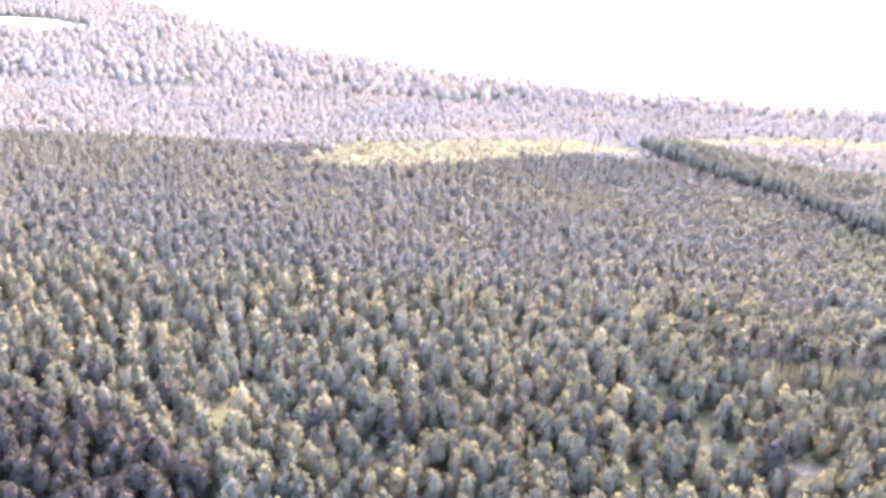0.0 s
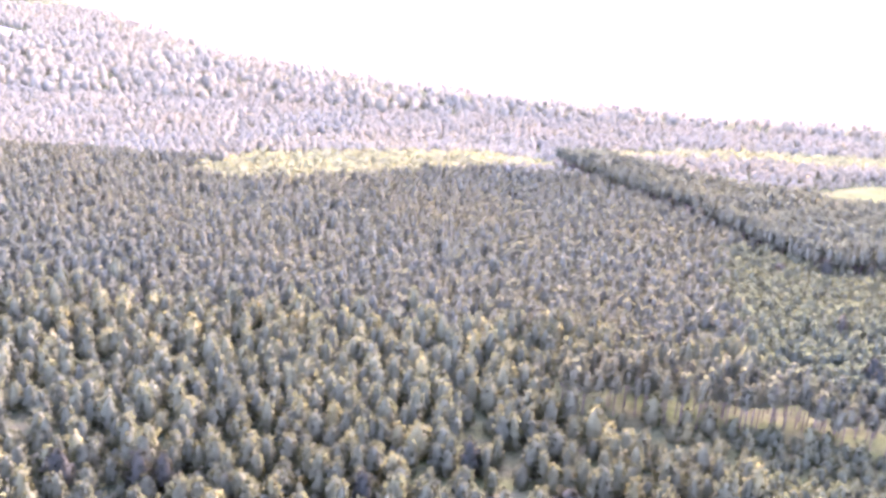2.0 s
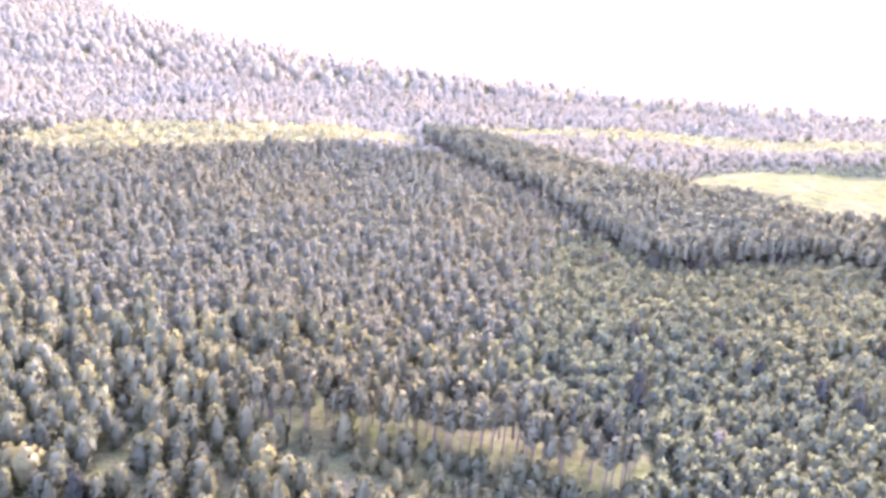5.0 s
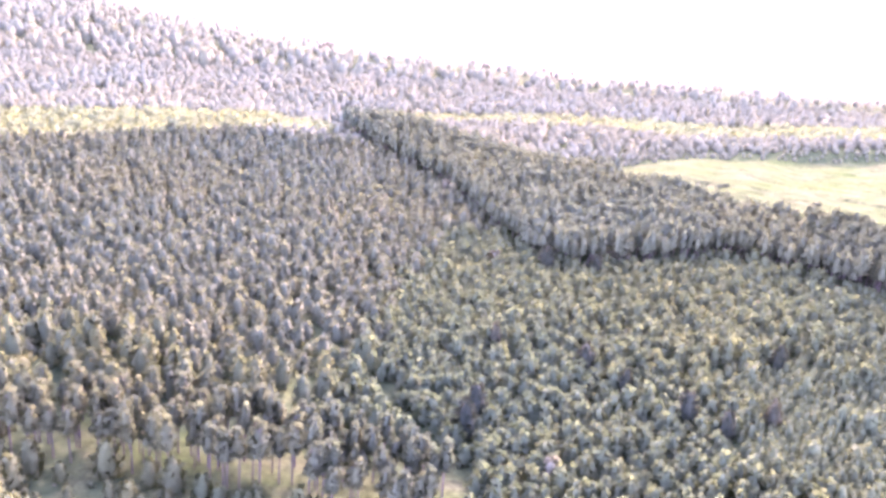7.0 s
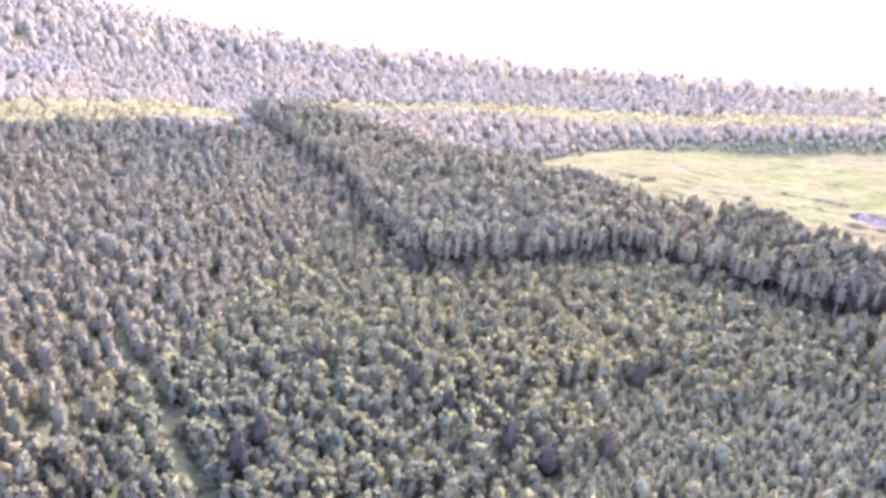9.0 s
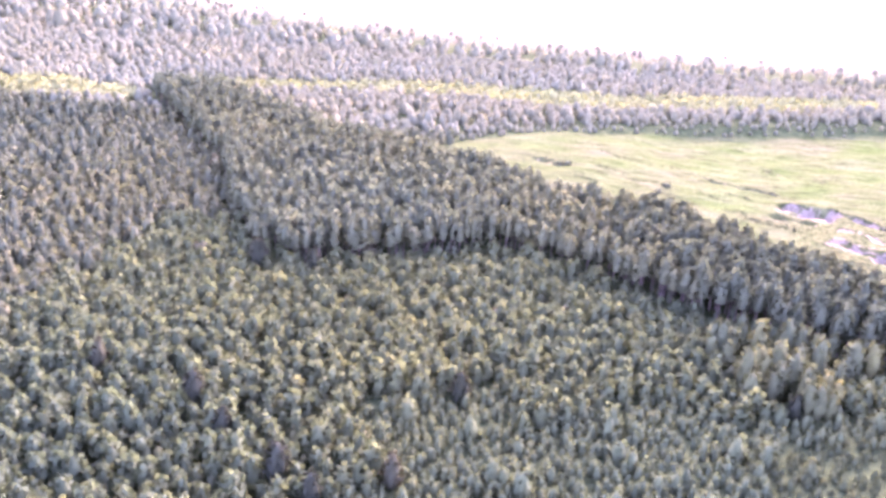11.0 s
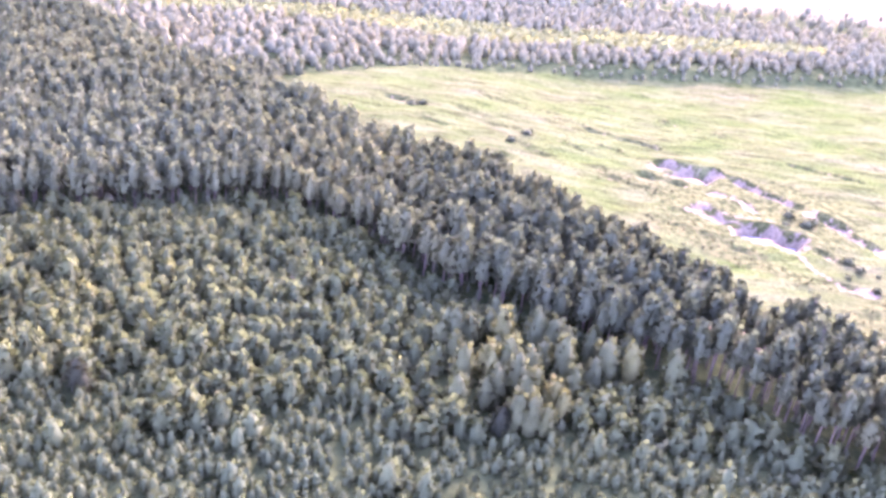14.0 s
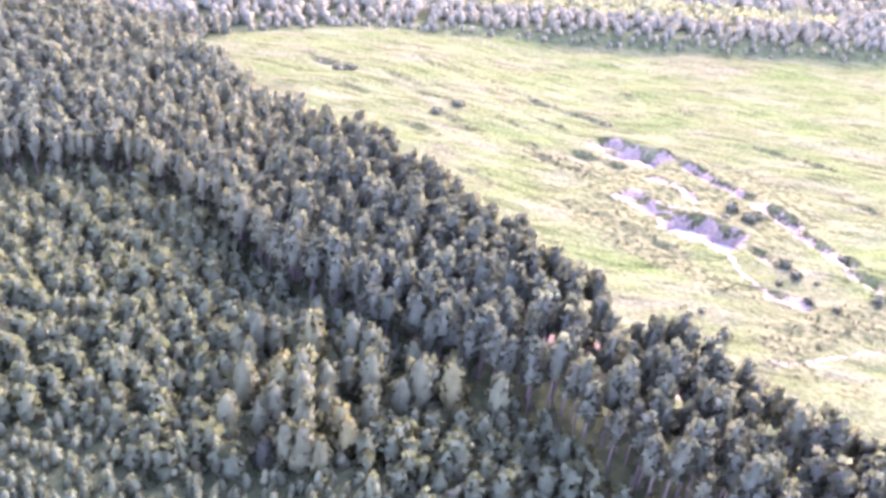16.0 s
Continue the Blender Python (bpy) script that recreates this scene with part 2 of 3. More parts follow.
# blowouts and scarps of the dunes: middle, half length, half width, turn in degrees, depth, share of bare sand
HOLLOWS = [
    (447, 524, 12, 6.0, -25, 3.4, 0.95), (464, 522, 12, 2.6, -32, 1.4, 0.8), (478, 508, 13, 2.4, -42, 1.2, 0.85), (491, 491, 9, 3, -50, 1.5, 1.0),
    (501, 474, 12, 2.2, -55, 1.3, 0.9), (437, 512, 10, 2.2, -20, 1.0, 0.3), (452, 484, 10, 3.5, -35, 0.9, 0.95), (467, 473, 11, 6.0, -30, 3.6, 1.0),
    (461, 500, 9, 2, -35, 0.6, 0.8), (486, 441, 6, 1.6, -20, 0.9, 1.0), (508, 458, 6, 2, -45, 1.0, 0.5), (513, 447, 7, 2, -50, 1.0, 0.3),
    (376, 569, 11, 1.6, -13, 0.9, 0.4), (396, 564, 9, 1.5, -20, 0.9, 0.3), (414, 556, 10, 1.6, -30, 1.1, 0.3), (433, 549, 9, 1.5, -12, 0.9, 0.2), (339, 550, 10, 3, -20, 1.0, 0.4),
    (379, 537, 9, 1.4, -12, 0.8, 0.2), (388, 519, 10, 1.3, -40, 0.7, 0.1), (379, 505, 8, 2, -15, 0.7, 0.3), (424, 503, 9, 1.4, -22, 0.8, 0.1),
    (499, 544, 9, 1.5, -25, 0.9, 0.3), (512, 537, 7, 1.4, -28, 0.8, 0.3), (450, 581, 8, 1.3, -28, 0.7, 0.3), (468, 573, 8, 1.3, -20, 0.7, 0.2), (520, 508, 9, 1.3, -35, 0.7, 0.1),
    (420, 590, 10, 1.1, -10, 0.6, 0.0), (360, 585, 9, 1.1, -8, 0.6, 0.0), (530, 575, 10, 1.3, -20, 0.7, 0.1), (400, 480, 7, 1.1, -35, 0.6, 0.0),
    (352, 560, 7, 1.2, -25, 0.7, 0.2), (366, 548, 8, 1.1, -18, 0.6, 0.1), (405, 530, 8, 1.2, -30, 0.7, 0.2), (420, 536, 7, 1.2, -22, 0.7, 0.2), (352, 528, 7, 1.1, -30, 0.6, 0.1), (440, 470, 7, 1.2, -40, 0.7, 0.1), (455, 460, 7, 1.2, -40, 0.7, 0.1), (482, 462, 6, 1.6, -45, 0.8, 0.5),
]
PATHS = [([(472, 463), (474, 452), (478, 446), (485, 440), (489, 442)], 0.6), ([(476, 411), (480, 412), (488, 416), (505, 425), (540, 440)], 0.4), ([(497, 478), (503, 464), (510, 452)], 0.45), ([(448, 492), (456, 487), (466, 486), (474, 482)], 0.6)]
HEATH = [[(424, 479), (444, 477), (456, 462), (466, 449), (478, 440), (468, 438), (450, 449), (434, 463)], [(472, 421), (489, 438), (512, 446), (520, 436), (506, 430), (484, 416), (486, 407), (498, 409), (494, 402), (478, 408)], [(412, 515), (440, 505), (446, 498), (430, 496), (414, 503)]]


def hollow_frame(h, x, y):
    cx, cy, L, W, turn, *_ = h
    x, y = x + 1.3 * swell(x, y, 14) + 0.5 * swell(y, x, 5), y + 1.1 * swell(y, x, 12) + 0.5 * swell(x, y, 4.5)
    c, s = math.cos(radians(turn)), math.sin(radians(turn))
    a = ((x - cx) * c + (y - cy) * s) / L
    b = (-(x - cx) * s + (y - cy) * c) / W
    return a, b + 0.25 * a * a


def ground_height(x, y):
    x, y = np.asarray(x, float), np.asarray(y, float)
    z = 1.5 - 7.0 * smooth((60 - x) / 130) * smooth((420 - y) / 150) + 0.8 * swell(x, y, 120) + 0.3 * swell(y, x, 37)
    z = z + 5.0 * smooth(1 - np.hypot((x - 60) / 190, (y - 590) / 75))
    f = smooth(off_edge(FIELD, x, y) / 14 + 0.5 + 0.5 * smooth((y - 560) / 40))
    fz = 2.5 - 6.5 * smooth((x - 340) / 105) + 0.7 * swell(x * 0.8 + y * 0.6, (y - x * 0.5) * 2.2, 60) + 0.35 * swell(x, y * 2, 17)
    z = z * (1 - f) + fz * f
    z = z + 3.0 * smooth(1 - np.hypot((x - 444) / 22, (y - 393) / 9))
    for h in HOLLOWS:
        a, b = hollow_frame(h, x, y)
        q = a * a + b * b
        wall = smooth((1.02 - b) / 0.22) * smooth((1.25 + b) / 1.3) * smooth((1.1 - np.abs(a)) / 0.4)
        rim = np.exp(-((b - 1.5) / 0.7) ** 2) * smooth((1.15 - np.abs(a)) / 0.5)
        wall = wall * np.clip(0.8 + 0.7 * swell(y * 1.3, x, 16), 0.15, 1.3)
        z = z - (h[5] + 0.3) * 1.25 * wall + h[5] * 0.3 * rim
    # land sinks below the water sheet added for the glare
    glare_dip = smooth(off_edge(GLARE_EDGE, x, y) / 60 + 0.6)
    z = z * (1 - glare_dip) - 14 * glare_dip
    pond = smooth(off_edge(LAKE, x, y) / 20 + 0.4)
    return z * (1 - pond) - 4 * pond


# ---- ground ----
def lines(*spans):
    out = [spans[0][0]]
    for a, b, step in spans:
        n = max(1, round((b - a) / step))
        out += [a + (b - a) * (i + 1) / n for i in range(n)]
    return np.array(out)


def build_ground():
    gx = lines((-4600, -1000, 300), (-1000, -300, 50), (-300, 320, 8), (320, 400, 3), (400, 530, 1.25), (530, 640, 4), (640, 900, 14), (900, 1200, 50), (1200, 4600, 300))
    gy = lines((-2500, -200, 230), (-200, 100, 30), (100, 390, 7), (390, 560, 1.25), (560, 640, 3), (640, 760, 4), (760, 1500, 25), (1500, 4600, 250))
    X, Y = np.meshgrid(gx, gy)
    Z = ground_height(X, Y)
    nx, ny = len(gx), len(gy)
    co = np.stack([X, Y, Z], -1).reshape(-1, 3)
    i = np.arange(nx * ny).reshape(ny, nx)
    quads = np.stack([i[:-1, :-1], i[:-1, 1:], i[1:, 1:], i[1:, :-1]], -1).reshape(-1, 4)
    me = bpy.data.meshes.new("ground")
    me.from_pydata(co, [], quads)
    x, y = co[:, 0], co[:, 1]
    sand = np.zeros(len(co))
    for h in HOLLOWS:
        a, b = hollow_frame(h, x, y)
        sand = np.maximum(sand, h[6] * smooth((1.15 - np.abs(a)) / 0.35) * smooth((1.12 - b) / 0.1) * smooth((1.7 + b) / 0.7) * np.clip(0.7 + 0.8 * swell(x, y * 1.4, 13), 0.25, 1.15))
    for pts, w in PATHS:
        for (x0, y0), (x1, y1) in zip(pts, pts[1:]):
            dx, dy = x1 - x0, y1 - y0
            k = np.clip(((x - x0) * dx + (y - y0) * dy) / (dx * dx + dy * dy), 0, 1)
            sand = np.maximum(sand, 0.72 * smooth(1.5 - np.hypot(x - x0 - k * dx, y - y0 - k * dy) / (w * 1.4)))
    sand = np.maximum(sand, 1.2 * smooth(off_edge(SAND_BANK, x, y) / 3 + 0.8))
    sand = np.maximum(sand, 0.3 * smooth(off_edge(GLADES[3], x, y) / 5 + 0.3))
    # sand paling towards the added water paints in the fade into haze
    glare_off = off_edge(GLARE_EDGE, x, y)
    sand = np.maximum(sand, 1.1 * smooth(1 - np.abs(glare_off + 10) / 40))
    sand = np.maximum(sand, 0.85 * smooth(1 + glare_off / 190))
    heath = np.zeros(len(co))
    for poly in HEATH:
        heath = np.maximum(heath, smooth(off_edge(poly, x, y) / 8 + 0.5) * 0.9)
    for h in HOLLOWS:
        a, b = hollow_frame(h, x, y)
        # rim heath, widened so its dark colour also draws the scarps' shade
        heath = np.maximum(heath, 1.3 * smooth((1.2 - np.abs(a)) / 0.3) * smooth((b - 0.97) / 0.1) * smooth((1.0 + 1.2 / h[3] - b) / 0.3))
    dune = smooth(1 - np.hypot((x - 468) / 60, (y - 495) / 50))
    heath = np.maximum(heath, 0.72 * smooth(dune * 2))
    open_land = smooth(off_edge(FIELD, x, y) / 5 + 1.3)
    for poly in GLADES + STRIPS + [CLUMP_FRONT, SPARSE]:
        open_land = np.maximum(open_land, smooth(off_edge(poly, x, y) / 5 + 0.6))
    cover = np.stack([np.clip(sand, 0, 1.3), heath, 1 - open_land, np.ones(len(co))], -1).astype(np.float32)
    layer = me.attributes.new("cover", "FLOAT_COLOR", "POINT")
    layer.data.foreach_set("color", cover.ravel())
    me.materials.append(ground_material())
    me.shade_smooth()
    return tagged(new("ground", me), "rolling dune grassland, bare sand and pinewood floor", "ground", kind="structure")


build_ground()


def build_water(name, pts, label, level=-8.0):
    me = bpy.data.meshes.new(name)
    bm = bmesh.new()
    bm.faces.new([bm.verts.new((x, y, level)) for x, y in pts])
    bmesh.ops.triangulate(bm, faces=bm.faces[:])
    bm.to_mesh(me)
    bm.free()
    me.materials.append(WATER)
    return tagged(new(name, me), label, "water", kind="structure")


WATER = water_material()
# added sheet: its reflection replaces the white haze and glare beyond the woods
build_water("water", [(-4600, 850), (4600, 150), (4600, 4600), (-4600, 4600)], "bright water glittering under the sun, added beyond the woods for hazy glare")
build_water("water", [(-720, 1230), (-480, 1190), (-465, 1280), (-560, 1330), (-720, 1335)], "pale lake water among the far woods", 0.2)


# ---- trees ----
rng = np.random.default_rng(7)


# crowns: height, foot of the crown and widest radius in metres, form of the outline (a bullet of that power, or a cone), trunk radius, boughs
FORMS = {
    "pine": ((11.2, 13.2), 0.45, 2.6, "bullet", 1.2, 0.21, 20),
    "tall": ((11.6, 14.0), 0.52, 1.95, "bullet", 1.15, 0.2, 16),
    "young": ((3.8, 5.2), 0.03, 2.05, "cone", 0.70, 0.09, 18),
    "sapling": ((4.2, 5.6), 0.02, 2.2, "cone", 0.6, 0.08, 13),
    "mid": ((4.2, 5.6), 0.05, 2.0, "cone", 0.68, 0.09, 15),
    "under": ((4.4, 6.0), 0.03, 1.7, "cone", 0.7, 0.08, 7),
    "far": ((6.0, 8.5), 0.03, 3.6, "bullet", 1.6, 0.16, 12),
    "broad": ((8.5, 11.5), 0.06, 3.5, "bullet", 1.4, 0.16, 22),
    "shrub": ((2.6, 4.0), 0.0, 2.7, "cone", 0.5, 0.08, 8),
    "scrub": ((1.6, 2.8), 0.0, 1.7, "bullet", 2.2, 0.08, 7),
    "tussock": ((1.4, 2.4), 0.0, 1.5, "bullet", 2.2, 0.06, 6),
}


def crown_form(kind, gen):
    """One tree's crown: its height, and a function for the radius and the steepness of its outline at any height and bearing."""
    (low, high), foot, wide, form, power, trunk, boughs = FORMS[kind]
    h = gen.uniform(low, high)
    z0 = foot * h
    wide = wide * gen.uniform(0.9, 1.1)
    waves = [(k, gen.uniform(0, 6.283), gen.uniform(-0.5, 0.5), gen.uniform(0.04, 0.12)) for k in (1, 2, 3, 5)]
    lean = gen.normal(0, 0.03, 2)

    def radius(z, a):
        u = np.clip((z - z0) / (h - z0), 0, 1)
        if form == "cone":
            r = (1 - u) ** power * (0.72 + 0.28 * np.clip(u / 0.14, 0, 1))
        else:
            r = (1 - u ** power) ** 0.62 * (0.62 + 0.38 * np.clip(u / 0.3, 0, 1))
        for k, p, tilt, amount in waves:
            r = r * (1 + amount * np.sin(k * a + p + tilt * z))
        return wide * r

    def place(z, a, share=1.0):
        r = radius(z, a) * share
        return np.stack([np.cos(a) * r + lean[0] * z, np.sin(a) * r + lean[1] * z, z + 0 * a], -1)

    def outward(z, a):
        e = 0.06 * h
        slope = (radius(np.maximum(z - e, z0), a) - radius(np.minimum(z + e, h), a)) / (2 * e)
        n = np.stack([np.cos(a), np.sin(a), slope + 0 * a], -1)
        return n / np.linalg.norm(n, axis=-1)[..., None]

    tips = []
    for k in range(boughs):
        u = (k + gen.uniform(0.2, 0.8)) / boughs
        tips.append((z0 + (h - z0) * (0.06 + 0.88 * u), k * 2.4 + gen.uniform(-0.5, 0.5)))
    return h, z0, trunk, tips, place, outward


def crown_mesh(kind, count, size, rings, sides, gen):
    """Needle sprays gathered on boughs over a closed dark inside, with soft outward directions: vertices, quads, directions, tips and sizes."""
    h, z0, trunk, tips, place, outward = crown_form(kind, gen)
    T = np.array(tips)
    rise_share = 0.0 if kind in ("pine", "tall", "under") else 0.25
    own = gen.random(count) < 0.74
    pick = gen.integers(0, len(tips), count)
    reach = gen.uniform(0.78, 1.12, len(tips))
    knot = place(T[:, 0], T[:, 1], 0.72 * reach)
    knot_n = outward(T[:, 0], T[:, 1])
    bulge = (0.34 + 0.30 * np.hypot(knot[:, 0], knot[:, 1]))[:, None] * gen.uniform(0.8, 1.25, (len(tips), 1))
    way = gen.normal(size=(count, 3)) * 0.75 + knot_n[pick] * 0.7 + np.array((0, 0, 0.45))
    way /= np.linalg.norm(way, axis=1)[:, None]
    z = np.clip(z0 + (h - z0) * (1 - np.sqrt(gen.random(count)) * 0.97), z0 + 0.02 * h, h * 0.985)
    a = gen.uniform(0, 6.283, count)
    p = np.where(own[:, None], knot[pick] + way * bulge[pick] * gen.uniform(0.8, 1.15, (count, 1)), place(z, a, gen.uniform(0.66, 0.98, count)))
    p[:, 2] = np.clip(p[:, 2], 0.05, h * 1.02)
    n = np.where(own[:, None], knot_n[pick], outward(z, a))
    rise = n * 0.75 + np.array((0, 0, 0.75)) + gen.normal(scale=0.42, size=n.shape)
    rise /= np.linalg.norm(rise, axis=1)[:, None]
    v = np.cross(n + gen.normal(scale=0.45, size=n.shape), rise)
    v /= np.linalg.norm(v, axis=1)[:, None] + 1e-9
    f = np.cross(rise, v)
    s = size * gen.uniform(0.6, 1.4, (count, 1))
    w = s * gen.uniform(0.5, 0.9, (count, 1))
    verts = np.stack([p + rise * s, p + v * w + f * s * 0.2, p - rise * s * 0.8 - f * s * 0.25, p - v * w + f * s * 0.1], 1).reshape(-1, 3)
    faces = np.arange(len(verts)).reshape(-1, 4)
    soft = n * 0.36 + way * np.where(own, 0.36, 0.0)[:, None] + f * np.sign((f * n).sum(1))[:, None] * 0.25 + np.array((0, 0, rise_share))
    normals = np.repeat(soft, 4, 0)
    normals[0::4] += (0, 0, 0.25)
    zs = z0 + (h - z0) * (np.arange(rings) / rings) ** 0.9
    ang = np.arange(sides) * 6.28318 / sides
    Z, A = np.meshgrid(zs, ang, indexing="ij")
    A = A + np.arange(rings)[:, None] * 0.4
    core = place(Z.ravel(), A.ravel(), {"far": 0.88, "mid": 0.78, "young": 0.72, "sapling": 0.74, "broad": 0.72}.get(kind, 0.66) * gen.uniform(0.86, 1.1, rings * sides))
    tip = np.array([core.reshape(rings, sides, 3)[-1].mean(0) * (1, 1, 0) + (0, 0, h * 0.96)])
    quads = []
    b = len(verts)
    for i in range(rings - 1):
        for k in range(sides):
            quads.append((b + i * sides + k, b + i * sides + (k + 1) % sides, b + (i + 1) * sides + (k + 1) % sides, b + (i + 1) * sides + k))
    last = b + rings * sides
    for k in range(sides):
        quads.append((last - sides + k, last - sides + (k + 1) % sides, last, last))
    for k in range(1, sides - 1, 2):
        quads.append((b, b + (k + 1) % sides, b + k, b + k) if k + 2 > sides - 1 else (b, b + k + 2, b + k + 1, b + k))
    normals = np.concatenate([normals, outward(Z.ravel(), A.ravel()) + np.array((0, 0, rise_share)), [(0, 0, 1.0)]])
    normals /= np.linalg.norm(normals, axis=1)[:, None]
    return np.concatenate([verts, core, tip]), np.concatenate([faces, np.array(quads)]), normals, [place(np.array(t[0]), np.array(t[1]), 0.8) for t in tips], h, trunk


def stem(h, r, tips, sides=6, limbs=True):
    """A tapered, slightly bent trunk with limbs that reach to the boughs."""
    V, F = [], []

    def tube(a, b, ra, rb):
        a, b = np.array(a, float), np.array(b, float)
        d = (b - a) / np.linalg.norm(b - a)
        u = np.cross(d, (0.3, 1, 0.1))
        u /= np.linalg.norm(u)
        v = np.cross(d, u)
        n = len(V)
        for c, rad in ((a, ra), (b, rb)):
            for k in range(sides):
                t = k * 6.28318 / sides
                V.append(c + (u * math.cos(t) + v * math.sin(t)) * rad)
        for k in range(sides):
            F.append((n + k, n + (k + 1) % sides, n + sides + (k + 1) % sides, n + sides + k))

    knee = (0.12, -0.1, h * 0.5)
    tube((0, 0, -0.6), knee, r, r * 0.72)
    tube(knee, (0.05, 0.05, h * 0.9), r * 0.72, r * 0.25)
    if limbs:
        for x, y, z in tips:
            tube((knee[0] * 0.6, knee[1] * 0.6, max(0.3, z - 0.25 * math.hypot(x, y) - 0.3)), (x, y, z), r * 0.32, r * 0.12)
    return np.array(V), F


def mesh_from(name, V, F, material, normals=None):
    me = bpy.data.meshes.new(name)
    me.from_pydata(V, [], [tuple(dict.fromkeys(int(i) for i in f)) for f in F])
    me.materials.append(material)
    me.shade_smooth()
    if normals is not None:
        me.normals_split_custom_set_from_vertices(normals)
    return me


LABELS = {"tall": ("tall_pine", "slender tall pine, a dark crown on a long bare trunk", "pine tree", "slender pines over open ground"),
          "pine": ("pine_tree", "tall dark green pine with a bare trunk", "pine tree", "tall pines of the belt"),
          "young": ("young_pine", "young bushy grey-green pine, branched down to the ground", "young pine", "young planted pines"),
          "broad": ("woodland_tree", "rounded olive-green woodland tree with a lobed crown", "tree", "mixed woodland trees"),
          "scrub": ("bush", "dark rounded bush on the dune grass", "bush", "bushes on the dunes")}
# sprays, their half length in metres, rings and sides of the inside
SPRAYS = {"tall": (300, 0.44, 5, 7), "pine": (330, 0.46, 5, 7), "young": (230, 0.32, 4, 6), "broad": (330, 0.52, 5, 7), "scrub": (180, 0.26, 4, 7)}
SPRAYS_MANY = {"pine": (110, 0.60, 4, 6), "young": (100, 0.42, 4, 5), "mid": (44, 0.44, 4, 5), "sapling": (60, 0.40, 3, 5), "under": (14, 0.6, 3, 5), "broad": (130, 0.66, 4, 6), "far": (28, 0.8, 4, 5), "tussock": (14, 0.5, 2, 5), "shrub": (14, 0.7, 2, 5), "scrub": (18, 0.5, 3, 5)}


def tree_thing(kind, gen, material=None):
    name, label, category, group = LABELS[kind]
    root = tagged(new(name), label, category, group)
    V, F, N, tips, h, r = crown_mesh(kind, *SPRAYS[kind], gen)
    crown = new("crown", mesh_from("crown", V, F, material or leaf[kind], N))
    crown.parent = root
    V, F = stem(h, r, tips)
    trunk = new("trunk", mesh_from("trunk", V, F, bark))
    trunk.parent = root
    return root


def proto_many(kind, gen):
    """A lighter tree for the stands: vertices, crown quads, trunk quads and directions."""
    V, F, N, tips, h, r = crown_mesh(kind, *SPRAYS_MANY[kind], gen)
    if kind in ("far", "tussock", "scrub", "shrub"):
        return V, F, np.zeros((0, 4), int), N
    V3, F3 = stem(h, r * 1.15, tips, 3, False)
    side = V3 * (1, 1, 0)
    side /= np.linalg.norm(side, axis=1)[:, None] + 1e-9
    return np.concatenate([V, V3]), F, np.array(F3) + len(V), np.concatenate([N, side])


def stand(name, label, category, kind, x, y, scale):
    """Many trees as one object: a mesh built from a few light trees, turned and scaled one by one."""
    gen = np.random.default_rng(len(x) + 11)
    protos = [proto_many(kind, gen) for _ in range(7)]
    which = gen.integers(0, len(protos), len(x))
    z = ground_height(x, y)
    co, nor, loops, mats, tint, base = [], [], [], [], [], 0
    for k, (V, F, T, N) in enumerate(protos):
        idx = np.nonzero(which == k)[0]
        if not len(idx):
            continue
        a = gen.uniform(0, 6.283, len(idx))
        c, s = np.cos(a)[:, None], np.sin(a)[:, None]
        sx, sz = scale[idx][:, None] * gen.uniform(0.85, 1.15, (len(idx), 1)) * (1.15 if kind in ("young", "mid") else 1.0), scale[idx][:, None] * gen.uniform(0.88, 1.14, (len(idx), 1))
        P = np.stack([(V[:, 0] * c - V[:, 1] * s) * sx + x[idx][:, None], (V[:, 0] * s + V[:, 1] * c) * sx + y[idx][:, None], V[:, 2] * sz + z[idx][:, None]], -1)
        co.append(P.reshape(-1, 3))
        nor.append(np.stack([N[:, 0] * c - N[:, 1] * s, N[:, 0] * s + N[:, 1] * c, np.broadcast_to(N[:, 2], (len(idx), len(N)))], -1).reshape(-1, 3))
        off = (np.arange(len(idx)) * len(V) + base)[:, None, None]
        A = np.concatenate([F, T]) if len(T) else F
        loops.append((A[None] + off).reshape(-1, 4))
        mats.append(np.tile(np.r_[np.zeros(len(F), int), np.ones(len(T), int)], len(idx)))
        tint.append(np.repeat(gen.random(len(idx)), len(V)))
        base += len(V) * len(idx)
    co, loops, mats, tint = np.concatenate(co), np.concatenate(loops), np.concatenate(mats), np.concatenate(tint)
    tri = loops[:, 2] == loops[:, 3]
    length = np.where(tri, 3, 4)
    flat = loops[np.stack([np.ones(len(tri), bool)] * 3 + [~tri], 1)]
    me = bpy.data.meshes.new(name)
    me.vertices.add(len(co))
    me.vertices.foreach_set("co", co.astype(np.float32).ravel())
    me.loops.add(len(flat))
    me.loops.foreach_set("vertex_index", flat.astype(np.int32))
    me.polygons.add(len(length))
    me.polygons.foreach_set("loop_start", np.concatenate([[0], np.cumsum(length)[:-1]]).astype(np.int32))
    me.polygons.foreach_set("material_index", mats.astype(np.int32))
    at = me.attributes.new("tint", "FLOAT", "POINT")
    at.data.foreach_set("value", tint.astype(np.float32))
    me.materials.append(leaf[kind + "_many"])
    me.materials.append(bark)
    me.update(calc_edges=True)
    me.shade_smooth()
    me.normals_split_custom_set_from_vertices(np.concatenate(nor).astype(np.float32))
    return tagged(new(name, me), label, category, kind="stuff")


